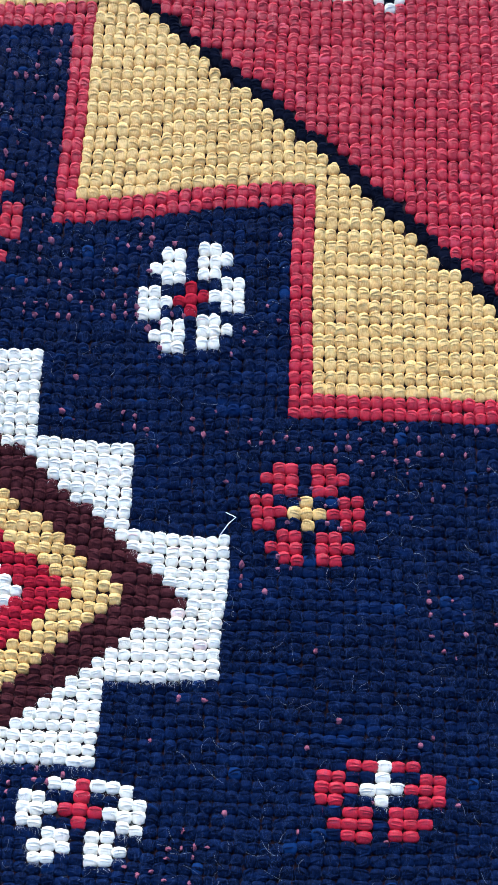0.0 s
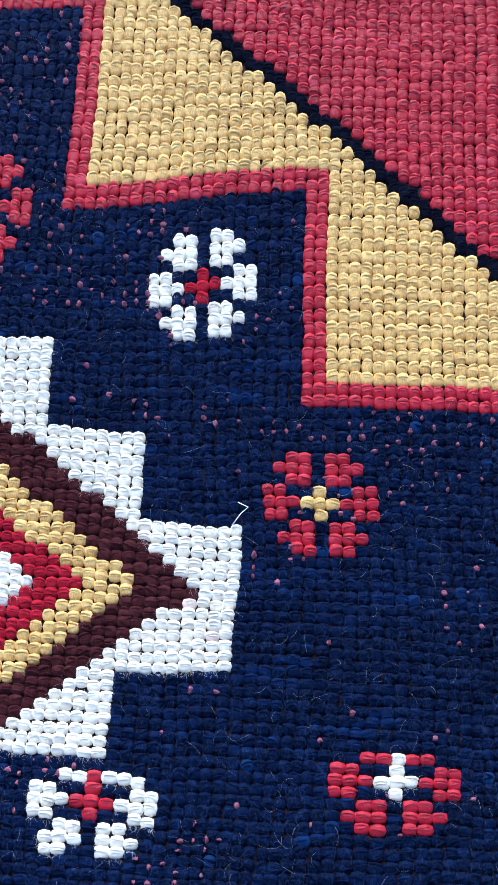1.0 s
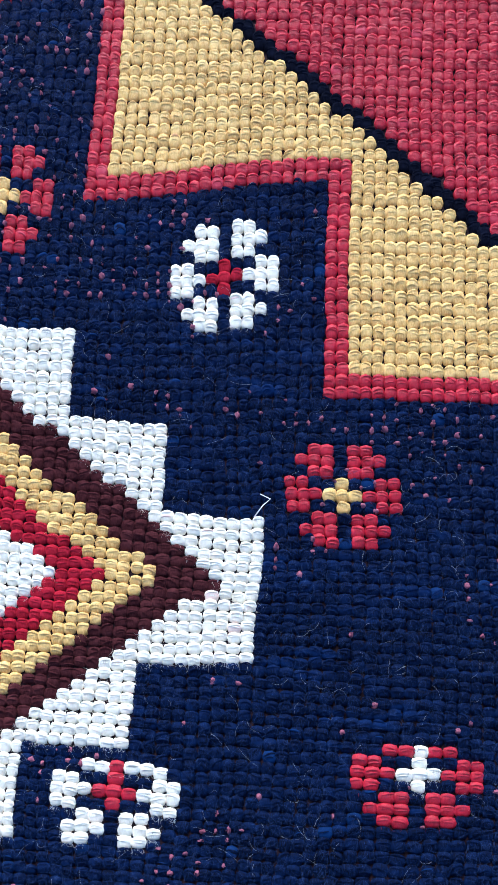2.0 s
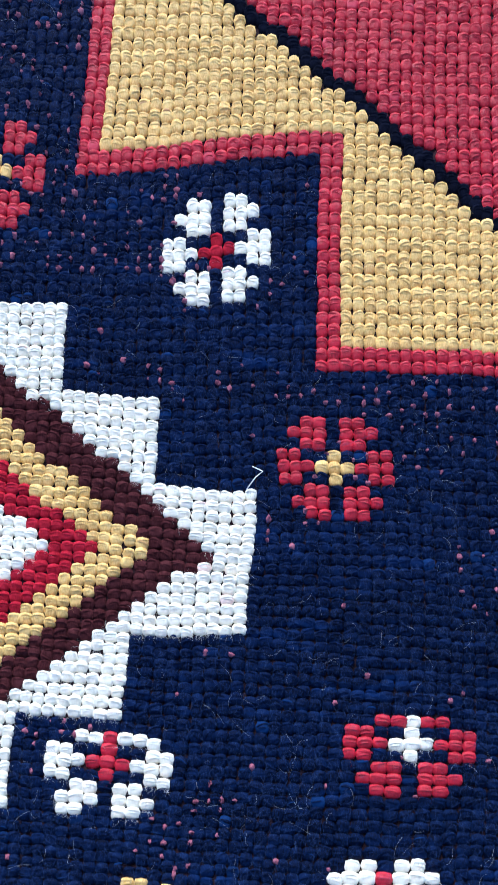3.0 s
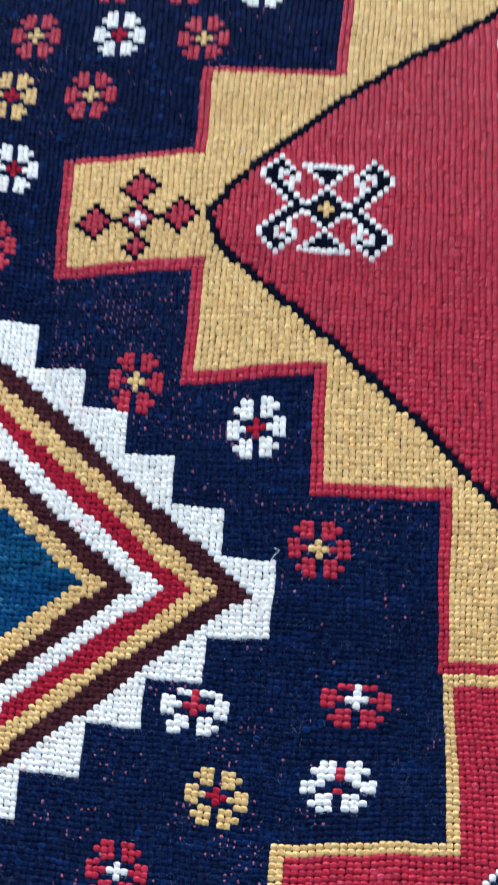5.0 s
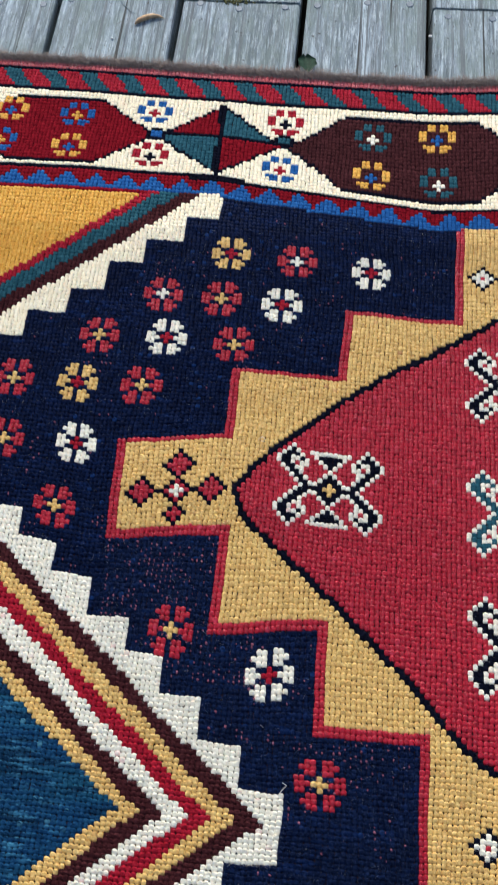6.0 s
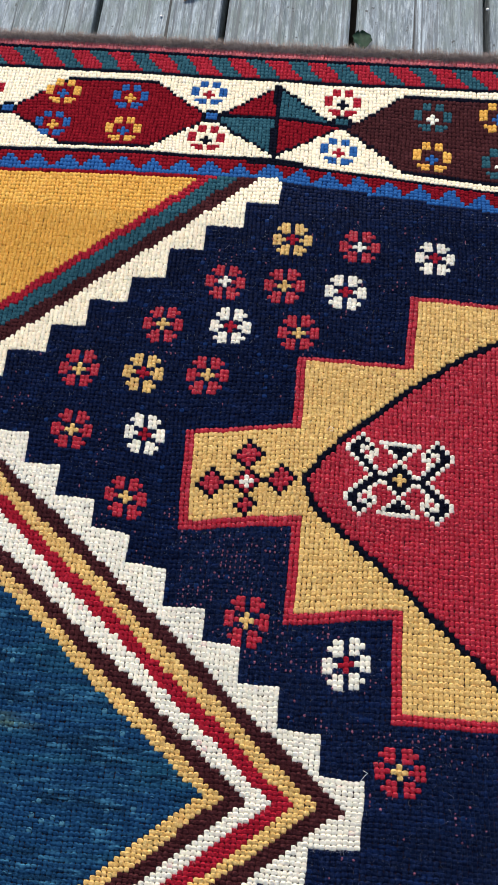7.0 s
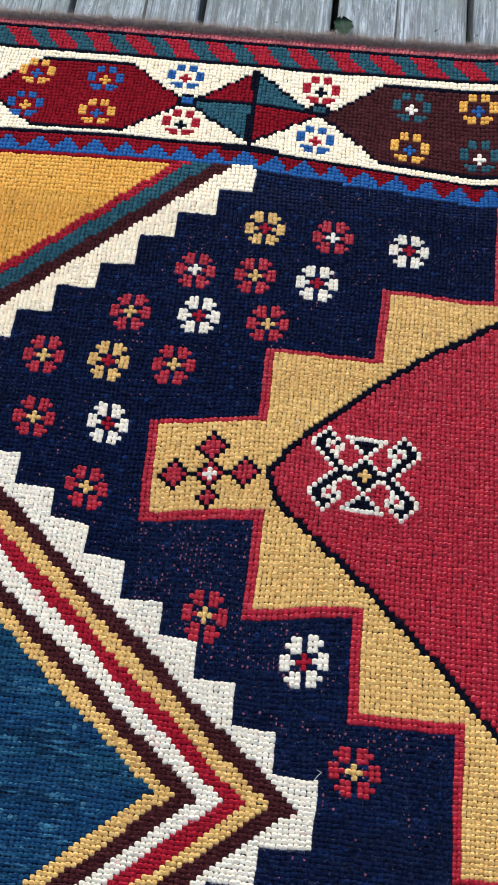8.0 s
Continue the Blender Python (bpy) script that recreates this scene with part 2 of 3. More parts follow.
# the weaver beat the rows closer together towards the lower end
EDGES = [YA]
for _ in range(NY):
    EDGES.append(EDGES[-1] + float(np.interp(EDGES[-1], (-.03, 0, .05, .09, .16, .22), (.0035, .00365, .0040, .0043, .0043, .00405))))
EDGES = np.array(EDGES)
TALL = np.diff(EDGES)[:, None] * np.ones((1, NX))
rs = np.random.RandomState(3)
cols, rows_ = np.meshgrid(np.arange(NX), np.arange(NY))
U, V = XA + (cols + 0.5) * CW, EDGES[rows_] + TALL / 2

# outer corners of the zigzag and of the lower frame, edges by turns across and along the rug
ZIG = [(-.1755, .300), (-.0815, .3125), (-.081, .3785), (.016, .377), (.019, .447), (.1205, .443), (.1225, .70), (.56, .70), (.56, -.036),
       (.097, -.036), (.0945, .068), (.013, .066), (.012, .1465), (-.076, .137), (-.075, .2195), (-.172, .2085)]
LOW = [(.097, -.036), (.102, -.129), (.0015, -.138), (.006, -.50), (.56, -.50), (.56, -.036)]


def squared(corners, across_first):
    """The same corners with each edge made straight along a row or a column of knots."""
    n, out = len(corners), [list(c) for c in corners]
    for i in range(n):
        j, ax = (i + 1) % n, 1 if (i % 2 == 0) == across_first else 0
        out[i][ax] = out[j][ax] = (corners[i][ax] + corners[j][ax]) / 2
    return out


ZIG_G, LOW_G = squared(ZIG, True), squared(LOW, False)
# the rows and columns of a hand-made rug wander: how far, at the corners and along the border


def snapped(x, y):
    """The nearest corner between knots."""
    return XA + CW * round((x - XA) / CW), float(EDGES[np.argmin(np.abs(EDGES - y))])


HELD = []
for c, g in list(zip(ZIG, ZIG_G)) + list(zip(LOW, LOW_G)):
    if c[0] < 0.3 and -0.3 < c[1] < 0.6:
        gx, gy = snapped(*g)
        HELD.append((gx, gy, c[0] - gx, c[1] - gy))
HELD = np.array(HELD)
gap = ((HELD[:, None, :2] - HELD[None, :, :2]) ** 2).sum(-1)
pull = np.linalg.solve(np.exp(-gap / (2 * 0.05 ** 2)) + 0.01 * np.eye(len(HELD)), HELD[:, 2:])
near = np.exp(-((U[..., None] - HELD[:, 0]) ** 2 + (V[..., None] - HELD[:, 1]) ** 2) / (2 * 0.05 ** 2))
LOW_EDGE = ((-.80, -.406, -.264, -.127, -.02, .101, .16, .6), (.600, .602, .604, .600, .587, .572, .577, .59))
TOP_EDGE = ((-.80, -.43, -.256, -.126, .018, .103, .16, .6), (.704, .704, .699, .694, .690, .688, .692, .70))
# near the border the rows follow its two edges
at_lo, at_hi = (EDGES[np.argmin(np.abs(EDGES - y))] for y in (.596, .698))
off_lo, off_hi = np.interp(U, *LOW_EDGE) - at_lo, np.interp(U, *TOP_EDGE) - at_hi
fade = np.clip((V - 0.47) / (at_lo - 0.47), 0, 1) ** 2
across = np.clip((V - at_lo) / (at_hi - at_lo), 0, 1)
X, Y = U + near @ pull[:, 0] * (1 - fade), V + near @ pull[:, 1] * (1 - fade) + fade * (off_lo * (1 - across) + off_hi * across)
X, Y = X + 0.0003 * np.sin(V * 90 + U * 30), Y + (1 - fade) * (0.0005 * np.sin(U * 57 + V * 13) + 0.0003 * np.sin(U * 190 + V * 40))
del near

lab = np.zeros((NY, NX), int)
NUDGE = []     # place of a motif as the grid has it, and how far it lies off
PARTS = []     # name, material, label, id of the part that it belongs to


def add(name, material, label="", parent=None):
    PARTS.append((name, material, label, parent))
    return len(PARTS) - 1


def paint(mask, ident):
    lab[mask] = ident


def poly(points):
    inside = np.zeros(X.shape, bool)
    for (x0, y0), (x1, y1) in zip(points, points[1:] + points[:1]):
        if y0 != y1:
            cross = (y0 > Y) != (y1 > Y)
            inside ^= cross & (X < x0 + (Y - y0) * (x1 - x0) / (y1 - y0))
    return inside


def block(corners):
    """As poly, for corners that lie on the straight grid of rows and columns."""
    inside = np.zeros(X.shape, bool)
    pts = [snapped(x, y) for x, y in corners]
    for (x0, y0), (x1, y1) in zip(pts, pts[1:] + pts[:1]):
        if y0 != y1:
            inside ^= ((y0 > V) != (y1 > V)) & (U < x0 + (V - y0) * (x1 - x0) / (y1 - y0))
    return inside


def near_line(points, reach):
    """Knots within reach of a bent line."""
    best = np.full(X.shape, 9.0)
    for (x0, y0), (x1, y1) in zip(points, points[1:]):
        dx, dy = x1 - x0, y1 - y0
        f = np.clip(((X - x0) * dx + (Y - y0) * dy) / (dx * dx + dy * dy), 0, 1)
        best = np.minimum(best, np.hypot(X - x0 - f * dx, Y - y0 - f * dy))
    return best < reach


def shrink(mask, left=2, right=2, down=2, up=2):
    out = mask.copy()
    for k in range(-right, left + 1):
        for m in range(-up, down + 1):
            out &= np.roll(mask, (m, k), (0, 1))
    return out


def stamp(x, y, rows, key):
    """Lay a small chart of knots with its middle at (x, y); key: letter -> part id."""
    j, i = np.unravel_index(np.argmin((X - x) ** 2 + (Y - y) ** 2), X.shape)
    h, w = len(rows), len(rows[0])
    mx, my = X[j, i] - (0 if w % 2 else CW / 2), Y[j, i] + (0 if h % 2 else TALL[j, i] / 2)
    NUDGE.append((mx, my, x - mx, y - my))
    for r, text in enumerate(rows):
        for c, letter in enumerate(text):
            if letter in key:
                lab[j + h // 2 - r, i - w // 2 + c] = key[letter]


navy = add("navy_field", NAVY, "deep navy wool pile")
paint(lab == 0, navy)

# stepped medallion at the middle: white steps, then nested bands, blue-green centre
def corner_at(x, y):
    """Row and column of the corner between knots that lies nearest."""
    return np.unravel_index(np.argmin((X - CW / 2 - x) ** 2 + (Y - TALL / 2 - y) ** 2), X.shape)


STEPS_UP = [(-.005, .0245), (-.040, .055), (-.075, .0875), (-.109, .115), (-.141, .144), (-.177, .174), (-.212, .201)]
STEPS_UP += [(-.212 - .0349 * i, .201 + .0294 * i) for i in range(1, 15)]
STEPS_DOWN = [(-.0065, -.024), (-.0459, -.0530), (-.0806, -.0817)] + [(-.0806 - .0362 * i, -.0817 - .0293 * i) for i in range(1, 19)]
middle = corner_at(-.02, 0)[0]
steps = np.zeros(X.shape, bool)
for x, y in STEPS_UP + STEPS_DOWN:
    j, i = corner_at(x, y)
    steps |= (cols < i) & ((rows_ < j) & (rows_ >= middle) if y > 0 else (rows_ >= j) & (rows_ < middle))
paint(steps, add("white_step_edge", WHITE, "ivory stepped edge of the medallion"))
BANDS = (("brown_band", BROWN, -0.0205, 1.225, 1.25), ("yellow_band", YELLOW, -0.0395, 1.212, 1.23), ("red_band", MADDER, -0.0585, 1.205, 1.2),
         ("white_band", WHITE, -0.0755, 1.21, 1.2), ("brown_band", BROWN, -0.093, 1.275, 1.2), ("yellow_band", YELLOW, -0.1125, 1.262, 1.2),
         ("blue_centre", CENTRE, -0.129, 1.27, 1.2))
for n, (name, material, tip, up, down) in enumerate(BANDS):
    sway = 0.0014 * np.sin(Y * 70 + 2.1 * n) * np.clip(np.abs(Y) / 0.05, 0, 1)
    paint(X < tip - np.where(Y > 0.0025, up, down) * np.abs(Y - 0.0025) + sway, add(name, material))

# yellow zigzag with the red medallion inside it
zig = block(ZIG_G)
zig &= Y < 0.70
paint(zig, add("red_outline", RED, "narrow red outline of the zigzag"))
inner = shrink(zig, 2, 2, 2, 1)
paint(inner, add("yellow_zigzag", YELLOW, "golden yellow zigzag ground"))
HEX = [(.145, .056), (.113, .082), (.087, .1125), (.049, .147), (.006, .1855), (-.040, .2225), (-.060, .242), (-.067, .262), (-.050, .287), (-.020, .315),
       (.022, .352), (.066, .385), (.099, .404), (.147, .437), (.34, .565), (.5, .43), (.5, .13), (.34, -.012), (.27, .0)]
paint(poly(HEX) & inner, add("red_medallion", RED, "crimson ground of the medallion"))
paint(near_line(HEX + HEX[:1], 0.0029) & inner, add("dark_line", BLACK, "thin blue-black outline"))

# lower frame: yellow line, red ground, navy corner edged with white
low = block(LOW_G)
paint(low, add("yellow_line", YELLOW, "yellow outline of the lower panel"))
low_in = shrink(low, 2, 2, 0, 2)
paint(low_in, add("red_panel", RED, "crimson lower panel"))
d = Y + 0.184 - 0.86 * (X - 0.084)
paint(low_in & (d < 0.004), add("white_edge", WHITE))
paint(low_in & (d < 0), add("navy_corner", NAVY))

# flowers
ROUND = ("..PP.PP..", ".PPP.PPP.", "..PP.PP..", "PP..C..PP", "PPPCCCPPP", "PP..C..PP", "..PP.PP..", ".PPP.PPP.", "..PP.PP..")
SQUAT = ("..PPCPP..", "PP..C..PP", "PPPCCCPPP", "PP..C..PP", "..PP.PP..", ".PPP.PPP.", "..PP.PP..")
SPLIT = ("..PPCPPP.", "PP..C..PP", "PPPCCCPPP", "PP..C..PP", "..PP.PP..", ".PPP.PPP.", ".PP..PP..")
SPARSE = ("..PP.PP..", ".PPPCPPP.", "..PPCPP..", "PPP...PPP", "PP..C..PP", "..PP.PP..", ".PPP.PPP.", "..PP.PP..")
SMALL = ("..PP.PP..", "..PP.PP..", "PP.....PP", "PP..C..PP", "PP.CCC.PP", "....C....", ".PPP.PPP.", "..PP.PP..")


def flower(x, y, petals, centre, chart=ROUND, label="", wide=0.0006):
    f = add("flower", petals, label)
    stamp(x, y, chart, {"P": f, "C": add("flower_centre", centre, "", f)})
    for side in (-0.0185, 0.0185):
        mx, my, dx, dy = NUDGE[-1] if side < 0 else NUDGE[-2]
        NUDGE.append((mx + side, my, dx + (wide if side > 0 else -wide), dy))


for x, y in ((-.282, .353), (-.162, .355), (-.210, .405), (-.099, .452), (-.082, .403), (-.279, .293), (-.221, .234), (-.106, .137), (.021, .033)):
    flower(x, y, RED, YELLOW, label="red six-petalled flower with a yellow centre")
for x, y in ((-.030, .499), (-.156, .454), (-.087, -.161)):
    flower(x, y, RED, WHITE, ROUND, label="red six-petalled flower with a white centre")
for x, y in ((.042, .491), (-.041, .449), (-.146, .406), (-.212, .293), (-.0235, .109), (-.049, -.193)):
    flower(x, y, WHITE, MADDER, ROUND, label="white six-petalled flower with a red centre")
for x, y in ((-.095, .504), (-.222, .353), (-.032, -.116), (-.115, -.195)):
    flower(x, y, YELLOW, MADDER, ROUND, label="yellow six-petalled flower with a red centre")
flower(.048, -.0588, RED, WHITE, SQUAT, "squat red flower with a white centre", 0.0022)
flower(-.0495, -.0700, WHITE, RED, SPLIT, "squat white flower with a red centre", 0.0024)
flower(.039, -.105, WHITE, RED, SPARSE, "white flower with a broken red centre", 0.0024)

# cross of five diamonds, hooked stars
DIAMOND = ("...K...", "..KRK..", ".KRRRK.", "KRRRRRK", ".KRRRK.", "..KRK..", "...K...")
LITTLE = ("..K..", ".KRK.", "KRRRK", ".KRK.", "..K..")
for x, y, chart in ((-.117, .280, DIAMOND), (-.1475, .253, DIAMOND), (-.087, .2605, DIAMOND), (-.116, .235, LITTLE), (-.117, .256, DIAMOND)):
    dia = add("diamond", RED, "small red diamond outlined in black")
    stamp(x, y, chart, {"R": dia, "K": add("outline", BLACK, "", dia)})
stamp(-.117, .256, (".W.", "WWW", ".W."), {"W": add("white_dot", WHITE)})
HALF = ("...W........", "..WKW..WWWWW", ".WKKKW..WKKK", "WKKWWKW..WKK", "WKKW.WW...WK", ".WKKWW.....W", "..WKKW....WK", "...WKKW..WKK", "....WKKWWKKY", ".....WKKKKYY")
STAR = [t + t[-2::-1] for t in HALF + HALF[-2::-1]]
for x, y, fill in ((.0145, .2665, BLACK), (.178, .378, BLACK), (.178, .258, TEAL), (.177, .147, BLACK)):
    star = add("hooked_star", WHITE, "white-edged hooked star motif")
    stamp(x, y, STAR, {"W": star, "K": add("star_fill", fill, "", star), "Y": add("star_heart", YELLOW, "", star)})
BEAD = ("...K...", "..KWK..", ".KWWWK.", "KWWRWWK", ".KWWWK.", "..KWK..", "...K...")
for x, y in ((.147, .492), (.145, .003), (.152, -.08)):
    bead = add("diamond", WHITE, "small white diamond outlined in black")
    stamp(x, y, BEAD, {"W": bead, "K": add("outline", BLACK, "", bead), "R": add("diamond_heart", RED, "", bead)})

# corner piece beside the border: white steps, brown, teal and red stripes, golden ground
corner = np.zeros(X.shape, bool)
falls = [corner_at(-0.1095 - 0.0347 * k, 0.544 - 0.0293 * k) for k in range(20)]
for (j, i), (_, i_next) in zip(falls, falls[1:]):
    corner |= (cols < i) & (cols >= i_next) & (rows_ >= j)
paint(corner, add("white_step_edge", CREAM, "ivory stepped edge of the corner piece"))
for name, material, rise in (("brown_stripe", BROWN, 0.0), ("teal_stripe", TEAL, 0.018), ("red_stripe", MADDER, 0.038), ("golden_corner", GOLD, 0.050)):
    paint((X < -0.12) & (Y > 0.565 + 0.871 * (X + 0.144) + rise), add(name, material))

# border
lo = np.interp(U, *LOW_EDGE)
hi = np.interp(U, *TOP_EDGE)
v, wv = Y - lo, Y - hi
red_guard = add("red_guard", GARNET, "red guard stripe")
paint((v > -0.031) & (X < -0.19), red_guard)
paint(v > -0.027, red_guard)
wave = np.abs(((X + 0.004) / 0.030) % 1 - 0.5) * 2
teeth = (v > -0.027) & (v < -0.0235 + 0.0165 * wave)
for k in range(-27, 20):
    paint(teeth & (np.floor((X + 0.019) / 0.030) == k), add("blue_triangle", BLUE, "small blue triangle of the guard stripe"))
line = add("dark_line", BLACK)
paint((v > -0.0065) & (v < 0.05), line)
white_b = add("white_line", CREAM, "ivory line along the border")
paint((v > -0.002) & (wv < 0.0035), white_b)
paint((wv > 0.0035) & (wv < 0.0075), line)
s = (Y - lo) / (hi - lo)
band = (s > 0.045) & (s < 0.955)


def bow(x0):
    """Distance outside the white bow tie centred at x0, in metres along x."""
    return 0.069 * np.abs(s - 0.5) / 0.5 - np.abs(X - x0)


oct_r, oct_b = add("red_octagon", GARNET, "dark red lozenge panel"), add("brown_octagon", BROWN, "dark brown lozenge panel")
for a, b, ident in ((-.41, -.19, oct_r), (-.055, .208, oct_b), (.343, .56, oct_r), (-.80, -.54, oct_b)):
    rim = 0.0045
    paint(band & (X > a) & (X < b) & (bow(a) < 0) & (bow(b) < 0), line)
    paint((s > 0.08) & (s < 0.92) & (X > a) & (X < b) & (bow(a) < -rim) & (bow(b) < -rim), ident)
for a, b in ((-.19, -.055), (-.54, -.41), (.208, .343)):
    m = (a + b) / 2
    zone = band & (X > a) & (X < b) & (bow(a) < 0) & (bow(b) < 0)
    paint(zone, line)
    zone = band & (X > a) & (X < b) & (bow(a) < -0.0045) & (bow(b) < -0.0045)
    half = np.argmin(np.abs(EDGES - (at_lo + at_hi) / 2))
    for west in (True, False):
        for upper in (True, False):
            quarter = add("red_quarter", GARNET) if west == upper else add("teal_quarter", TEAL)
            paint(zone & ((X < m) == west) & ((rows_ > half) if upper else (rows_ < half)), quarter)
    paint((s > 0) & (s < 1) & (np.abs(X - m) < 0.0031), line)
for x, m in ((-.19, BLUE), (-.055, TEAL), (-.41, BLUE)):
    stamp(x, float(np.interp(x, (-.41, -.19, -.055), (.652, .6505, .648))), (".KKK.", "KBBBK", "KBBBK", ".KKK."), {"K": line, "B": add("knot_motif", m)})
for x, y, a, b in ((-.196, .680, BLUE, MADDER), (-.193, .621, MADDER, BLACK), (-.055, .672, MADDER, BLACK), (-.056, .611, BLUE, MADDER),
                   (.037, .657, TEAL, WHITE), (.037, .607, GOLD, BLUE), (.103, .660, GOLD, BLUE), (.105, .601, TEAL, WHITE),
                   (-.353, .676, GOLD, BLUE), (-.279, .672, BLUE, GOLD), (-.357, .634, BLUE, GOLD), (-.281, .629, GOLD, BLUE), (-.437, .677, MADDER, BLACK)):
    flower(x, y, a, b, SMALL, "small border flower")
stripe = (wv > 0.0075) & (wv < 0.031)
slant = (X + 0.8 * wv + 0.006) / 0.043
for k in range(-19, 14):
    one = stripe & (np.floor(slant) == k)
    paint(one, add("red_stripe", MADDER, "slanted red stripe of the outer guard"))
    paint(one & (slant % 1 < 0.47), add("green_stripe", TEAL, "slanted green stripe of the outer guard"))
paint((wv > 0.031) & (wv < 0.035), line)
paint((wv > 0.035) & (wv < 0.044), add("pink_edge", PINK, "pink flat-woven end"))
OFF = wv >= 0.044
lab[OFF] = -1

# each motif and step corner is eased to its own place, the corners of the zigzag stay
for x, y in STEPS_UP[:7] + STEPS_DOWN[:3] + [(-.0449, -.0255), (-.110, .567), (-.108, .544)]:
    j, i = corner_at(x, y)
    NUDGE.append((X[j, i] - CW / 2, Y[j, i] - TALL[j, i] / 2, x - X[j, i] + CW / 2, y - Y[j, i] + TALL[j, i] / 2))
NUDGE += [(*c, 0, 0) for c in ZIG + LOW if c[0] < 0.3 and -0.3 < c[1] < 0.6]
NUDGE = np.array(NUDGE)
gap = ((NUDGE[:, None, :2] - NUDGE[None, :, :2]) ** 2).sum(-1)
pull = np.linalg.solve(np.exp(-gap / (2 * 0.016 ** 2)) + 0.08 * np.eye(len(NUDGE)), NUDGE[:, 2:])
for k in range(0, NY, 50):
    some = slice(k, k + 50)
    near = np.exp(-((X[some, :, None] - NUDGE[:, 0]) ** 2 + (Y[some, :, None] - NUDGE[:, 1]) ** 2) / (2 * 0.016 ** 2))
    X[some], Y[some] = X[some] + near @ pull[:, 0], Y[some] + near @ pull[:, 1]

# ---- the rug as knots ----
SIDES = 8
ang = np.arange(SIDES) * 2 * np.pi / SIDES


def rounded(a):
    """A rounded square of half-width one, by angle."""
    c, s_ = np.cos(a), np.sin(a)
    k_ = (np.abs(c) ** 2.4 + np.abs(s_) ** 2.4) ** (-1 / 2.4)
    return c * k_, s_ * k_


ring = np.stack(rounded(ang), 1)
TV = np.concatenate([np.c_[ring * (1.16, 1.24), np.full(SIDES, 0.38)], np.c_[ring * (1.07, 1.10) + (0, 0.04), np.full(SIDES, 0.64)],
                     np.c_[ring * (0.58, 0.60) + (0, 0.12), np.full(SIDES, 0.78)], [[0, 0.16, 0.81]]])
TV[:, 2] *= 1 + 0.18 * TV[:, 1]
ii = np.arange(SIDES)
jj = (ii + 1) % SIDES
TQ = np.concatenate([np.stack([ii + r * SIDES, jj + r * SIDES, jj + (r + 1) * SIDES, ii + (r + 1) * SIDES], 1) for r in (0, 1)])
TT = np.stack([ii + 2 * SIDES, jj + 2 * SIDES, np.full(SIDES, 3 * SIDES)], 1)


def yarn(x, y, broad, tall, stout, each, width, wild, seed, steps=5):
    """Yarn of each knot: two thin cords looped over the tuft near its upper edge, one below the other."""
    r = np.random.RandomState(seed)
    m = len(x)
    n = m * each
    one, level = np.repeat(np.arange(m), each), np.tile(np.arange(each), m)
    at = np.array([0.27, 0.02])[level] + r.normal(0, 0.05 * wild, n)
    half = np.array([0.43, 0.40])[level] * r.normal(1, 0.07, n)
    high = np.array([1.0, 0.925])[level] + r.normal(0, 0.03 * wild, n)
    bulk, bow_, lean, skew = stout[one], r.normal(0.20, 0.06 * wild, n), r.normal(0, 0.04 * wild, n), r.normal(0, 0.06 * wild, n)
    u = np.linspace(-1, 1, steps + 1)[None]
    arch = np.sqrt(np.clip(1 - 0.96 * u ** 2, 0, 1))
    w = width * np.array([1.0, 0.8])[level] * r.uniform(0.6, 1.3, n)
    h_ = tall[one][:, None]
    rows = []
    for k_, up in ((1.0, -0.06), (0.0, 0.02), (-1.0, -0.16)):
        px = x[one][:, None] + broad[one][:, None] * (half[:, None] * u + lean[:, None])
        py = y[one][:, None] + h_ * (at[:, None] + bow_[:, None] * (arch - 0.5) + skew[:, None] * u + k_ * (w[:, None] * (0.45 + 0.55 * arch)))
        pz = ZB + 0.0028 * bulk[:, None] * (high[:, None] - 0.30 * (1 - arch) + up)
        rows.append(np.stack([px, py, pz], -1))
    pts = np.stack(rows, 2).reshape(n, 3 * (steps + 1), 3)
    q = np.array([(3 * k_ + e, 3 * k_ + 3 + e, 3 * k_ + 4 + e, 3 * k_ + 1 + e) for k_ in range(steps) for e in (0, 1)])[:, ::-1]
    return pts.reshape(-1, 3), (q[None] + (np.arange(n) * 3 * (steps + 1))[:, None, None]).reshape(-1, 4)


WIDE, TALL = np.gradient(X, axis=1), np.gradient(Y, axis=0)
left = np.interp(Y, (-.26, -.09, -.07, .30, .75), (-.19, -.19, -.33, -.43, -.50))
fine = (X > left) & (X < 0.18) & (Y > -0.21)
close = fine & (X > -0.17) & (X < 0.14) & (Y < 0.25)
ZB = -0.0022
tone = rs.normal(0, 1, (5, NY, NX))
# the columns of knots sit a little higher or lower than one another, as they were tied
KX = X + 0.00014 * rs.normal(0, 1, X.shape)
KY = Y + 0.00018 * rs.normal(0, 1, (1, NX)) + 0.00020 * rs.normal(0, 1, X.shape)


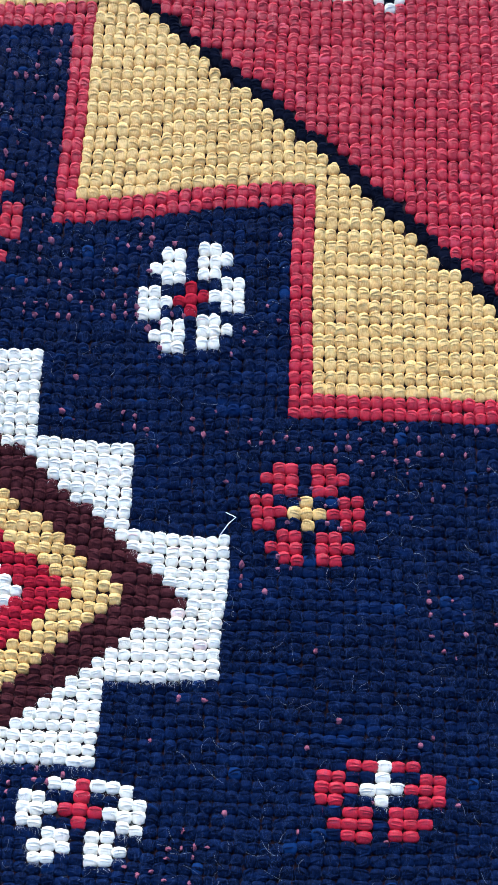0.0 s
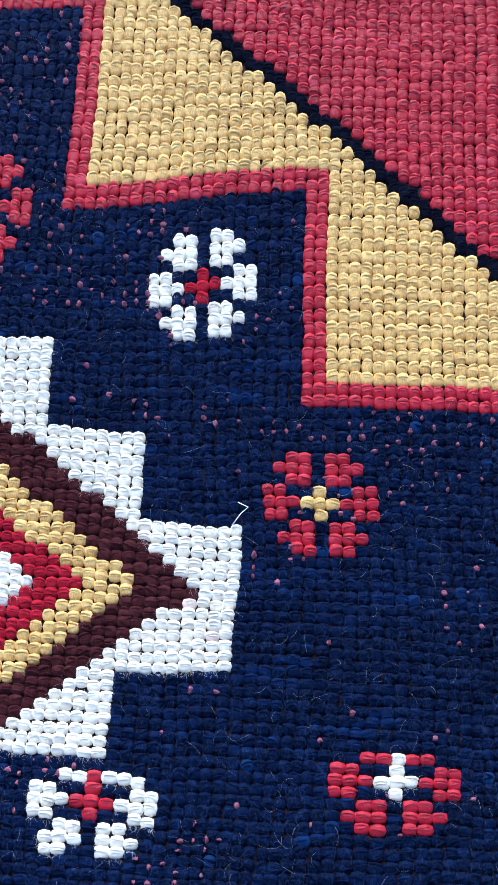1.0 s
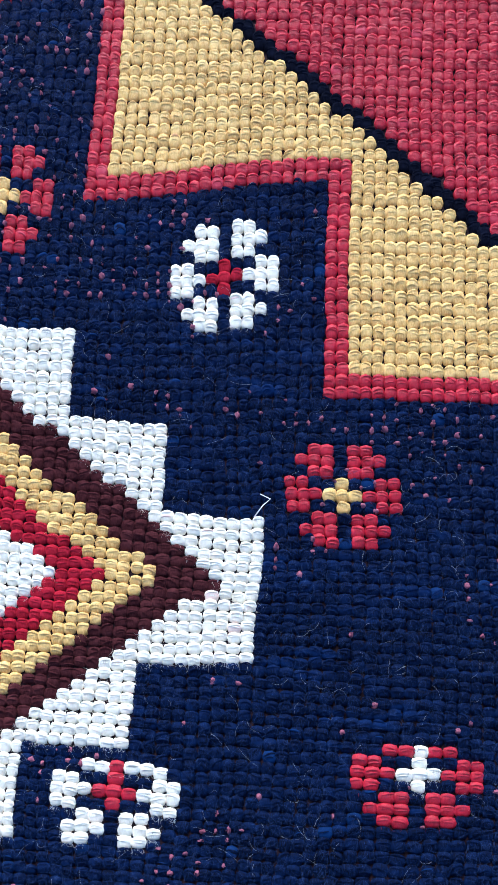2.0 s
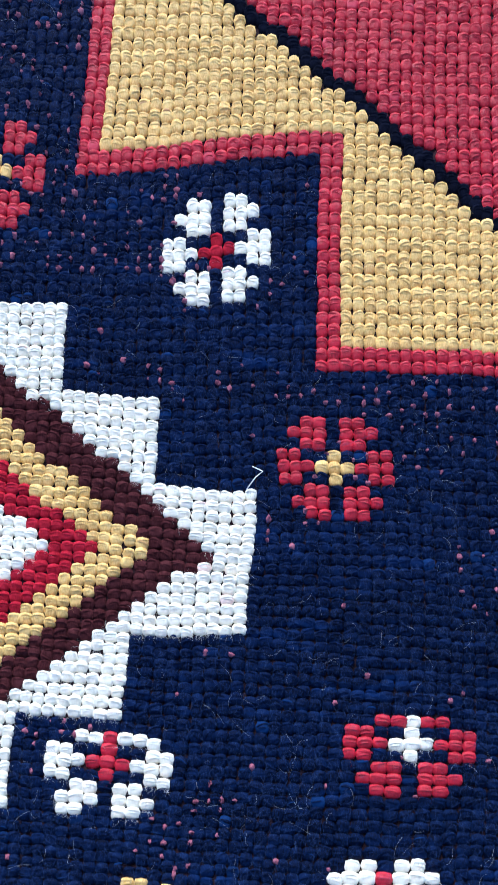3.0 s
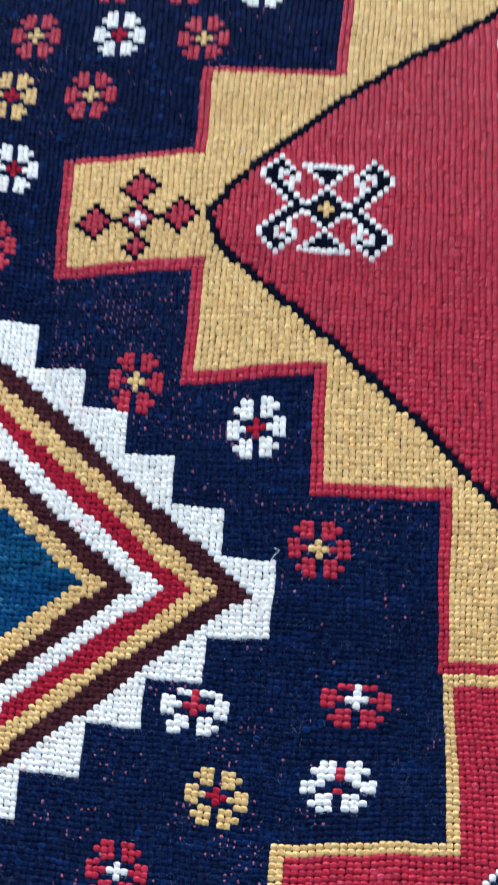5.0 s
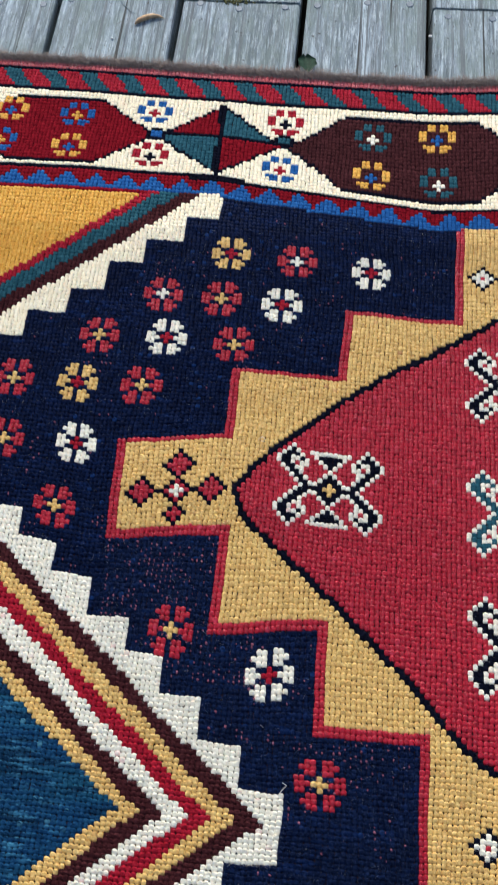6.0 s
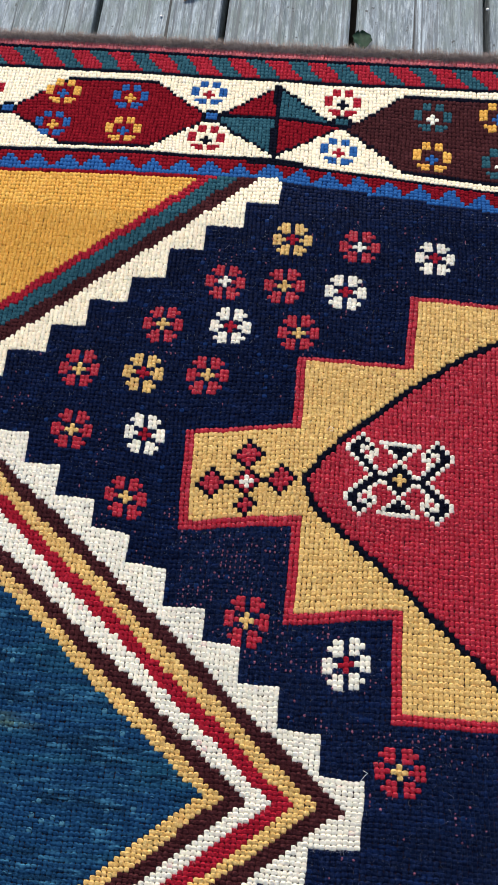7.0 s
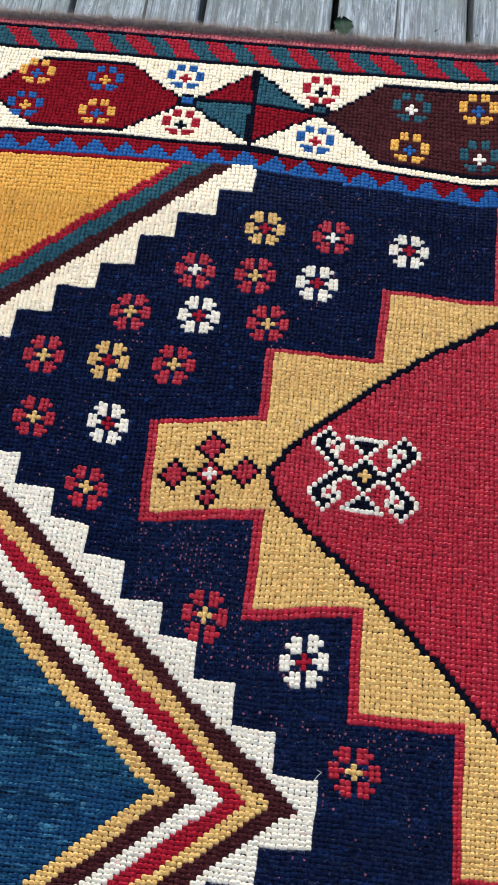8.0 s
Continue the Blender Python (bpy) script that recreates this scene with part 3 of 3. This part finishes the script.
def knots(name, mask, wild=1.0, seed=7):
    """All knots of one region as one mesh: rounded tufts where they can be told apart, flat ones far out."""
    sel = mask & fine
    n = int(sel.sum())
    verts, quads, tris, base = [], [], [], 0
    if n:
        a = tone[:, sel]
        size = np.stack([WIDE[sel] * 0.5 * (1.0 + 0.05 * a[0]), TALL[sel] * 0.5 * (1.0 + 0.05 * a[1]), 0.0028 * (1 + 0.05 * a[2])], 1)
        turn = 0.05 * a[3]
        p = TV[None] * size[:, None]
        p = p + p[:, :, 2:3] * (np.stack([a[4] * 0.07, a[3] * 0.07, 0 * a[4]], 1)[:, None])
        c, sn = np.cos(turn)[:, None], np.sin(turn)[:, None]
        x, y = p[..., 0] * c - p[..., 1] * sn, p[..., 0] * sn + p[..., 1] * c
        pos = np.stack([KX[sel][:, None] + x, KY[sel][:, None] + y, ZB + p[..., 2]], -1)
        verts.append(pos.reshape(-1, 3))
        off = (np.arange(n) * len(TV))[:, None, None]
        quads.append((TQ[None] + off).reshape(-1, 4))
        tris.append((TT[None] + off).reshape(-1, 3))
        base = n * len(TV)
        for zone, each, width, steps in ((close, 2, 0.115, 5), (fine & ~close & (Y < 0.53), 1, 0.11, 4)):
            some = mask & zone
            if some.any():
                yv, yq = yarn(KX[some], KY[some], WIDE[some], TALL[some], 1 + 0.05 * tone[2][some], each, width, wild, seed + len(verts), steps)
                verts.append(yv)
                quads.append(yq + base)
                base += len(yv)
    sel = mask & ~fine
    n = int(sel.sum())
    if n:
        cx, cy = X[sel][:, None], Y[sel][:, None]
        pos = np.stack([cx + np.array([-1, 1, 1, -1]) * WIDE[sel][:, None] * 0.53, cy + np.array([-1, -1, 1, 1]) * TALL[sel][:, None] * 0.54, np.full((n, 4), 0.0) + 0.0002 * tone[2][sel][:, None]], -1)
        verts.append(pos.reshape(-1, 3))
        quads.append(base + np.arange(n * 4).reshape(-1, 4))
    return mesh_of(name, np.concatenate(verts), quads + tris)


rug = tagged(new("rug"), "hand-knotted wool tribal rug with medallions lying flat on the deck", "rug")
rug.location = (0, 0, DECK + 0.004)
SHIFT = Matrix.Translation((0, 0, -(DECK + 0.004)))


def rug_part(name, mesh, material, label="", parent=None, kind=""):
    if parent is None:
        mesh.transform(SHIFT)
        return part(name, mesh, material, rug, label, kind)
    mesh.transform(SHIFT)
    return part(name, mesh, material, parent, label, kind)


def nearest(px, py, line_points):
    """The nearest place on a line of straight runs."""
    best, bx, by = np.full(px.shape, 9.0), px.copy(), py.copy()
    for (x0, y0), (x1, y1) in zip(line_points, line_points[1:]):
        f = np.clip(((px - x0) * (x1 - x0) + (py - y0) * (y1 - y0)) / ((x1 - x0) ** 2 + (y1 - y0) ** 2), 0, 1)
        qx, qy = x0 + f * (x1 - x0), y0 + f * (y1 - y0)
        d_ = np.hypot(px - qx, py - qy)
        hit = d_ < best
        best, bx, by = np.where(hit, d_, best), np.where(hit, qx, bx), np.where(hit, qy, by)
    return bx, by


# the dark outline's knots are drawn in towards its line
on_line = np.isin(lab, [i for i, p in enumerate(PARTS) if p[0] == "dark_line"]) & near_line(HEX + HEX[:1], 0.004)
bx, by = nearest(X[on_line], Y[on_line], HEX + HEX[:1])
KX[on_line] += 0.5 * (bx - X[on_line])
KY[on_line] += 0.5 * (by - Y[on_line])

made, single = {}, []
beside = (X > -0.055) & (X < 0.06) & (Y > -0.03) & (Y < 0.125)
for ident, (name, material, label, parent) in enumerate(PARTS):
    mask = lab == ident
    if name in ("white_step_edge", "yellow_zigzag") and (mask & beside).any():
        single += [(ident, j, i) for j, i in zip(*np.nonzero(mask & beside))][:150]
        for _, j, i in single:
            mask[j, i] = False
    if mask.any():
        made[ident] = rug_part(name, knots(name, mask, 2.0 if material in (NAVY, BROWN, CENTRE) else 1.0), material, label, made.get(parent), "stuff")

# ground weave under the knots, following the rug's end, coloured dark like the shaded gaps
xs = np.linspace(XA, XA + NX * CW, 90)
top = np.interp(xs, *TOP_EDGE) + 0.0425
bv = [(x, y, z) for z in (ZB + 0.0003, DECK + 0.001) for x, t in zip(xs, top) for y in (YA, t)]
n = len(xs)
bf = [(2 * i, 2 * i + 2, 2 * i + 3, 2 * i + 1) for i in range(n - 1)]
bf += [(2 * n + 2 * i, 2 * n + 2 * i + 1, 2 * n + 2 * i + 3, 2 * n + 2 * i + 2) for i in range(n - 1)]
bf += [(2 * i + 1, 2 * i + 3, 2 * n + 2 * i + 3, 2 * n + 2 * i + 1) for i in range(n - 1)]
bf += [(2 * i, 2 * n + 2 * i, 2 * n + 2 * i + 2, 2 * i + 2) for i in range(n - 1)]
bf += [(0, 1, 2 * n + 1, 2 * n), (2 * n - 2, 4 * n - 2, 4 * n - 1, 2 * n - 1)]
rug_part("backing", mesh_of("backing", np.array(bv), np.array(bf), False), BASE, "woven ground of the rug, darkened as the shade between knots")


# ---- loose fibres, weft flecks, hairy end ----
def strands(name, roots, heads, lengths, lift, bend, width, seed, steps=4):
    """Thin curved ribbons: roots (n,3), heading angles, lengths."""
    r = np.random.RandomState(seed)
    n = len(roots)
    pts, p, h = [], roots.copy(), heads.copy()
    arch = r.uniform(0.3, 1.0, n) * lift
    curl = r.normal(0, bend, n)
    for k in range(steps + 1):
        f = k / steps
        q = p.copy()
        q[:, 2] = roots[:, 2] + arch * np.sin(np.pi * min(f * 0.8, 1.0))
        side = np.stack([-np.sin(h), np.cos(h), 0 * h], 1) * (width * (1 - 0.6 * f))[:, None]
        pts += [q - side, q + side]
        p = p + np.stack([np.cos(h), np.sin(h), 0 * h], 1) * (lengths / steps)[:, None]
        h = h + curl / steps
    verts = np.stack(pts, 1).reshape(-1, 3)
    m = 2 * (steps + 1)
    t = np.array([(2 * k, 2 * k + 1, 2 * k + 3, 2 * k + 2) for k in range(steps)])
    return mesh_of(name, verts, (t[None] + (np.arange(n) * m)[:, None, None]).reshape(-1, 4))


def scatter(mask, count, seed, z):
    r = np.random.RandomState(seed)
    js, is_ = np.nonzero(mask & fine)
    pick = r.randint(0, len(js), count)
    return np.stack([X[js[pick], is_[pick]] + r.uniform(-1, 1, count) * CW / 2, Y[js[pick], is_[pick]] + r.uniform(-1, 1, count) * CH / 2, np.full(count, z)], 1), r


materials_of = [p[1] for p in PARTS]
dark = np.isin(lab, [i for i, m in enumerate(materials_of) if m is NAVY])
pale = np.isin(lab, [i for i, m in enumerate(materials_of) if m is WHITE])
roots, r = scatter(dark & close, 24000, 21, 0.0003)
rug_part("fuzz", strands("fuzz", roots, r.normal(-1.57, 0.8, 24000), r.uniform(0.0015, 0.0045, 24000), 0.0009, 1.2, np.full(24000, 0.00002), 22), HAIR_BLUE, "fine blue wool fibres standing off the pile", kind="stuff")
roots, r = scatter(dark, 1100, 23, 0.0006)
rug_part("fuzz", strands("fuzz", roots, r.uniform(0, 6.28, 1100), r.uniform(0.002, 0.008, 1100), 0.002, 1.8, np.full(1100, 0.000014), 24), HAIR_WHITE, "stray pale wool fibres", kind="stuff")
roots, r = scatter(dark & close & (Y < 0.06), 16, 27, 0.0012)
rug_part("long_hair", strands("long_hair", roots, r.uniform(0, 6.28, 16), r.uniform(0.02, 0.06, 16), 0.0015, 2.2, np.full(16, 0.00003), 28, 14), HAIR_BLUE, "a few long loose hairs", kind="stuff")
tinted = {RED: ("red", 31, 8000), YELLOW: ("golden", 33, 8000), WHITE: ("white", 35, 15000), BROWN: ("brown", 37, 10000)}
for material, (word, seed, count) in tinted.items():
    there = np.isin(lab, [i for i, m in enumerate(materials_of) if m is material]) & close
    roots, r = scatter(there, count, seed, 0.0)
    rug_part("fuzz", strands("fuzz", roots, r.normal(-1.57, 0.7, count), r.uniform(0.0010, 0.0028, count), 0.0006, 1.6, np.full(count, 0.000019), seed + 1, 3), material, "fine " + word + " wool fibres standing off the pile", kind="stuff")
rim = pale & ~shrink(pale, 1, 1, 1, 1)
roots, r = scatter(rim, 9000, 25, 0.0003)
rug_part("white_fuzz", strands("white_fuzz", roots, r.normal(-1.57, 1.1, 9000), r.uniform(0.0009, 0.0032, 9000), 0.0006, 1.4, np.full(9000, 0.000022), 26), HAIR_WHITE, "white wool fuzz along the motif edges", kind="stuff")

# pink weft showing between the navy knots, in loose clusters
r = np.random.RandomState(31)
spots = []
js, is_ = np.nonzero(dark & fine)
for j, i in zip(js, is_):
    q = noise.noise(Vector((X[j, i] * 22, Y[j, i] * 34, 4.0)))
    if r.rand() < (max(0.0, q - 0.10) * 1.3 + 0.02) * (0.35 if Y[j, i] > 0.25 or (X[j, i] > 0.03 and Y[j, i] > -0.09) else 1.0) + (0.32 if -0.17 < X[j, i] < -0.03 and 0.10 < Y[j, i] < 0.21 else 0.0) + (0.28 if X[j, i] > -0.05 and 0.050 < Y[j, i] < 0.066 else 0.0) + (0.15 if 0.035 < X[j, i] < 0.075 and 0.032 < Y[j, i] < 0.066 else 0.0):
        spots.append((X[j, i] + CW * 0.5, Y[j, i] + r.uniform(-0.3, 0.3) * CH))
spots = np.array(spots)
n = len(spots)
sz = np.stack([r.uniform(0.0005, 0.0011, n), r.uniform(0.0005, 0.0011, n), r.uniform(0.0026, 0.0036, n)], 1)
pos = TV[None] * sz[:, None] * r.normal(1, 0.16, (n, len(TV), 3)) + np.c_[spots, np.full(n, ZB)][:, None]
off = (np.arange(n) * len(TV))[:, None, None]
rug_part("weft", mesh_of("weft", pos.reshape(-1, 3), [(TQ[None] + off).reshape(-1, 4), (TT[None] + off).reshape(-1, 3)]), WEFT, "pink weft showing between worn knots", kind="stuff")

# brown hairy selvedge along the rug's end
r = np.random.RandomState(41)
n = 30000
ex = r.uniform(-0.62, 0.36, n)
et = np.interp(ex, *TOP_EDGE) + 0.042 + r.uniform(0, 0.005, n)
roots = np.stack([ex, et, r.uniform(-0.006, 0.0, n)], 1)
rug_part("hairy_fringe", strands("hairy_fringe", roots, np.pi / 2 + r.normal(0, 0.7, n) + 0.5 * np.sin(ex * 130), r.uniform(0.003, 0.014, n) * (1 + 0.25 * np.sin(ex * 210)), 0.009, 2.2, np.full(n, 0.00014), 42, 3), FUR, "short brown goat-hair fringe", kind="stuff")


# ---- small things lying about ----
def tube(name, points, radii, sides=7):
    bm = bmesh.new()
    loops = []
    for k, (p, rad) in enumerate(zip(points, radii)):
        a, b = Vector(points[max(k - 1, 0)]), Vector(points[min(k + 1, len(points) - 1)])
        q = (b - a).to_track_quat("Z", "Y")
        loops.append([bm.verts.new(Vector(p) + q @ Vector((math.cos(t) * rad, math.sin(t) * rad, 0))) for t in [2 * math.pi * s / sides for s in range(sides)]])
    for a, b in zip(loops, loops[1:]):
        for k in range(sides):
            bm.faces.new((a[k], a[(k + 1) % sides], b[(k + 1) % sides], b[k]))
    bm.faces.new(loops[0][::-1])
    bm.faces.new(loops[-1])
    return bm_mesh(name, bm, True)


def leaf_blade(length, width, cup, seed):
    """A cupped leaf blade with a pointed tip, a midrib and a lobed edge, given thickness."""
    r = random.Random(seed)
    bm = bmesh.new()
    n, m = 12, 6
    grid = []
    for i in range(n + 1):
        f = i / n
        w = width / 2 * math.sin(math.pi * min(1, f * 0.93 + 0.05)) ** 0.7 * (1 + 0.10 * math.cos(f * 19))
        row = []
        for j in range(-m, m + 1):
            g = j / m
            row.append(bm.verts.new((w * g, length * f, cup * (abs(g) ** 1.5) - 0.0006 * (1 - abs(g)) + 0.3 * cup * math.sin(f * 5) + r.uniform(-1, 1) * 0.0001)))
        grid.append(row)
    for a, b in zip(grid, grid[1:]):
        for j in range(2 * m):
            bm.faces.new((a[j], a[j + 1], b[j + 1], b[j]))
    bmesh.ops.solidify(bm, geom=bm.faces[:], thickness=0.0003)
    return bm_mesh("leaf", bm, True)


leaf = part("leaf", leaf_blade(0.024, 0.021, 0.003, 3), LEAF, None)
tagged(leaf, "small dark green leaf lying beside the rug on the deck", "leaf")
leaf.matrix_world = pose(-0.037, 0.7555, DECK + 0.0026, 5, 6, 12)
part("stalk", tube("stalk", [(0, 0.001, 0), (-0.002, -0.006, 0.001), (-0.006, -0.011, -0.001)], (0.0006, 0.0006, 0.0004)), LEAF, leaf)
husk = part("dry_leaf", tube("dry_leaf", [(0, 0, 0.0016), (0.004, 0.004, 0.0028), (0.012, 0.009, 0.0030), (0.020, 0.0125, 0.0026), (0.027, 0.0125, 0.0018), (0.033, 0.0105, 0.0010)], (0.0010, 0.0026, 0.0030, 0.0026, 0.0016, 0.0003)), DRY, None)
tagged(husk, "curled tan dry leaf on the deck boards", "leaf")
husk.location = (-0.241, 0.821, DECK)
twig = part("twig", tube("twig", [(0, 0, 0.001), (0.006, -0.010, 0.0012), (0.014, -0.019, 0.0010), (0.023, -0.027, 0.0012)], (0.0006, 0.0004, 0.0004, 0.0003)), WOOD, None)
tagged(twig, "thin dry stem on the deck boards", "twig")
twig.location = (-0.267, 0.864, DECK)
rm = random.Random(8)
bm = bmesh.new()
for _ in range(60):
    bmesh.ops.create_icosphere(bm, subdivisions=1, radius=rm.uniform(0.0006, 0.0018), matrix=Matrix.Translation((rm.gauss(0, 0.012), rm.gauss(0, 0.0016), rm.uniform(-0.001, 0.0008))))
moss = part("moss", bm_mesh("moss", bm, True), MOSS, None)
tagged(moss, "tuft of olive moss in a board joint", "moss", kind="stuff")
moss.location = (-0.128, JOINT, DECK)
for x, y, size in ((-0.2646, 0.798, 0.0017), (0.0958, 0.819, 0.0020)):
    bm = bmesh.new()
    bmesh.ops.create_icosphere(bm, subdivisions=2, radius=size)
    for v_ in bm.verts:
        v_.co = Vector((v_.co.x * rm.uniform(0.75, 1.1), v_.co.y * rm.uniform(0.7, 1.0), v_.co.z * 0.55))
    petal = part("petal", bm_mesh("petal", bm, True), HAIR_WHITE, None)
    tagged(petal, "tiny shrivelled white petal lying on the deck boards", "petal", "petals on the deck")
    petal.location = (x, y, DECK + size * 0.45)
thread = part("thread", tube("thread", [(0, 0, 0.0012), (0.0028, 0.004, 0.0026), (0.0052, 0.0062, 0.003), (0.0016, 0.0078, 0.0022)], (0.00022, 0.0002, 0.0002, 0.00015), 5), HAIR_WHITE, None)
tagged(thread, "short white bent thread lying on the rug", "thread")
thread.location = (-0.0085, 0.0245, 0.0)
curl = part("thread", tube("thread", [(0, 0, 0.001), (0.003, 0.003, 0.0022), (0.0055, 0.0015, 0.0024), (0.005, -0.0015, 0.0022), (0.0025, -0.001, 0.002)], (0.0002, 0.0002, 0.0002, 0.0002, 0.00015), 5), HAIR_WHITE, None)
tagged(curl, "tiny curled white thread lying on the yellow zigzag", "thread")
curl.location = (-0.0505, 0.3085, 0.0)

# the knots that lie nearest, one by one
for n, (ident, j, i) in enumerate(single):
    one = np.zeros(X.shape, bool)
    one[j, i] = True
    rug_part("knot", knots("knot", one, 1.0, 100 + n), PARTS[ident][1], "", made[ident])
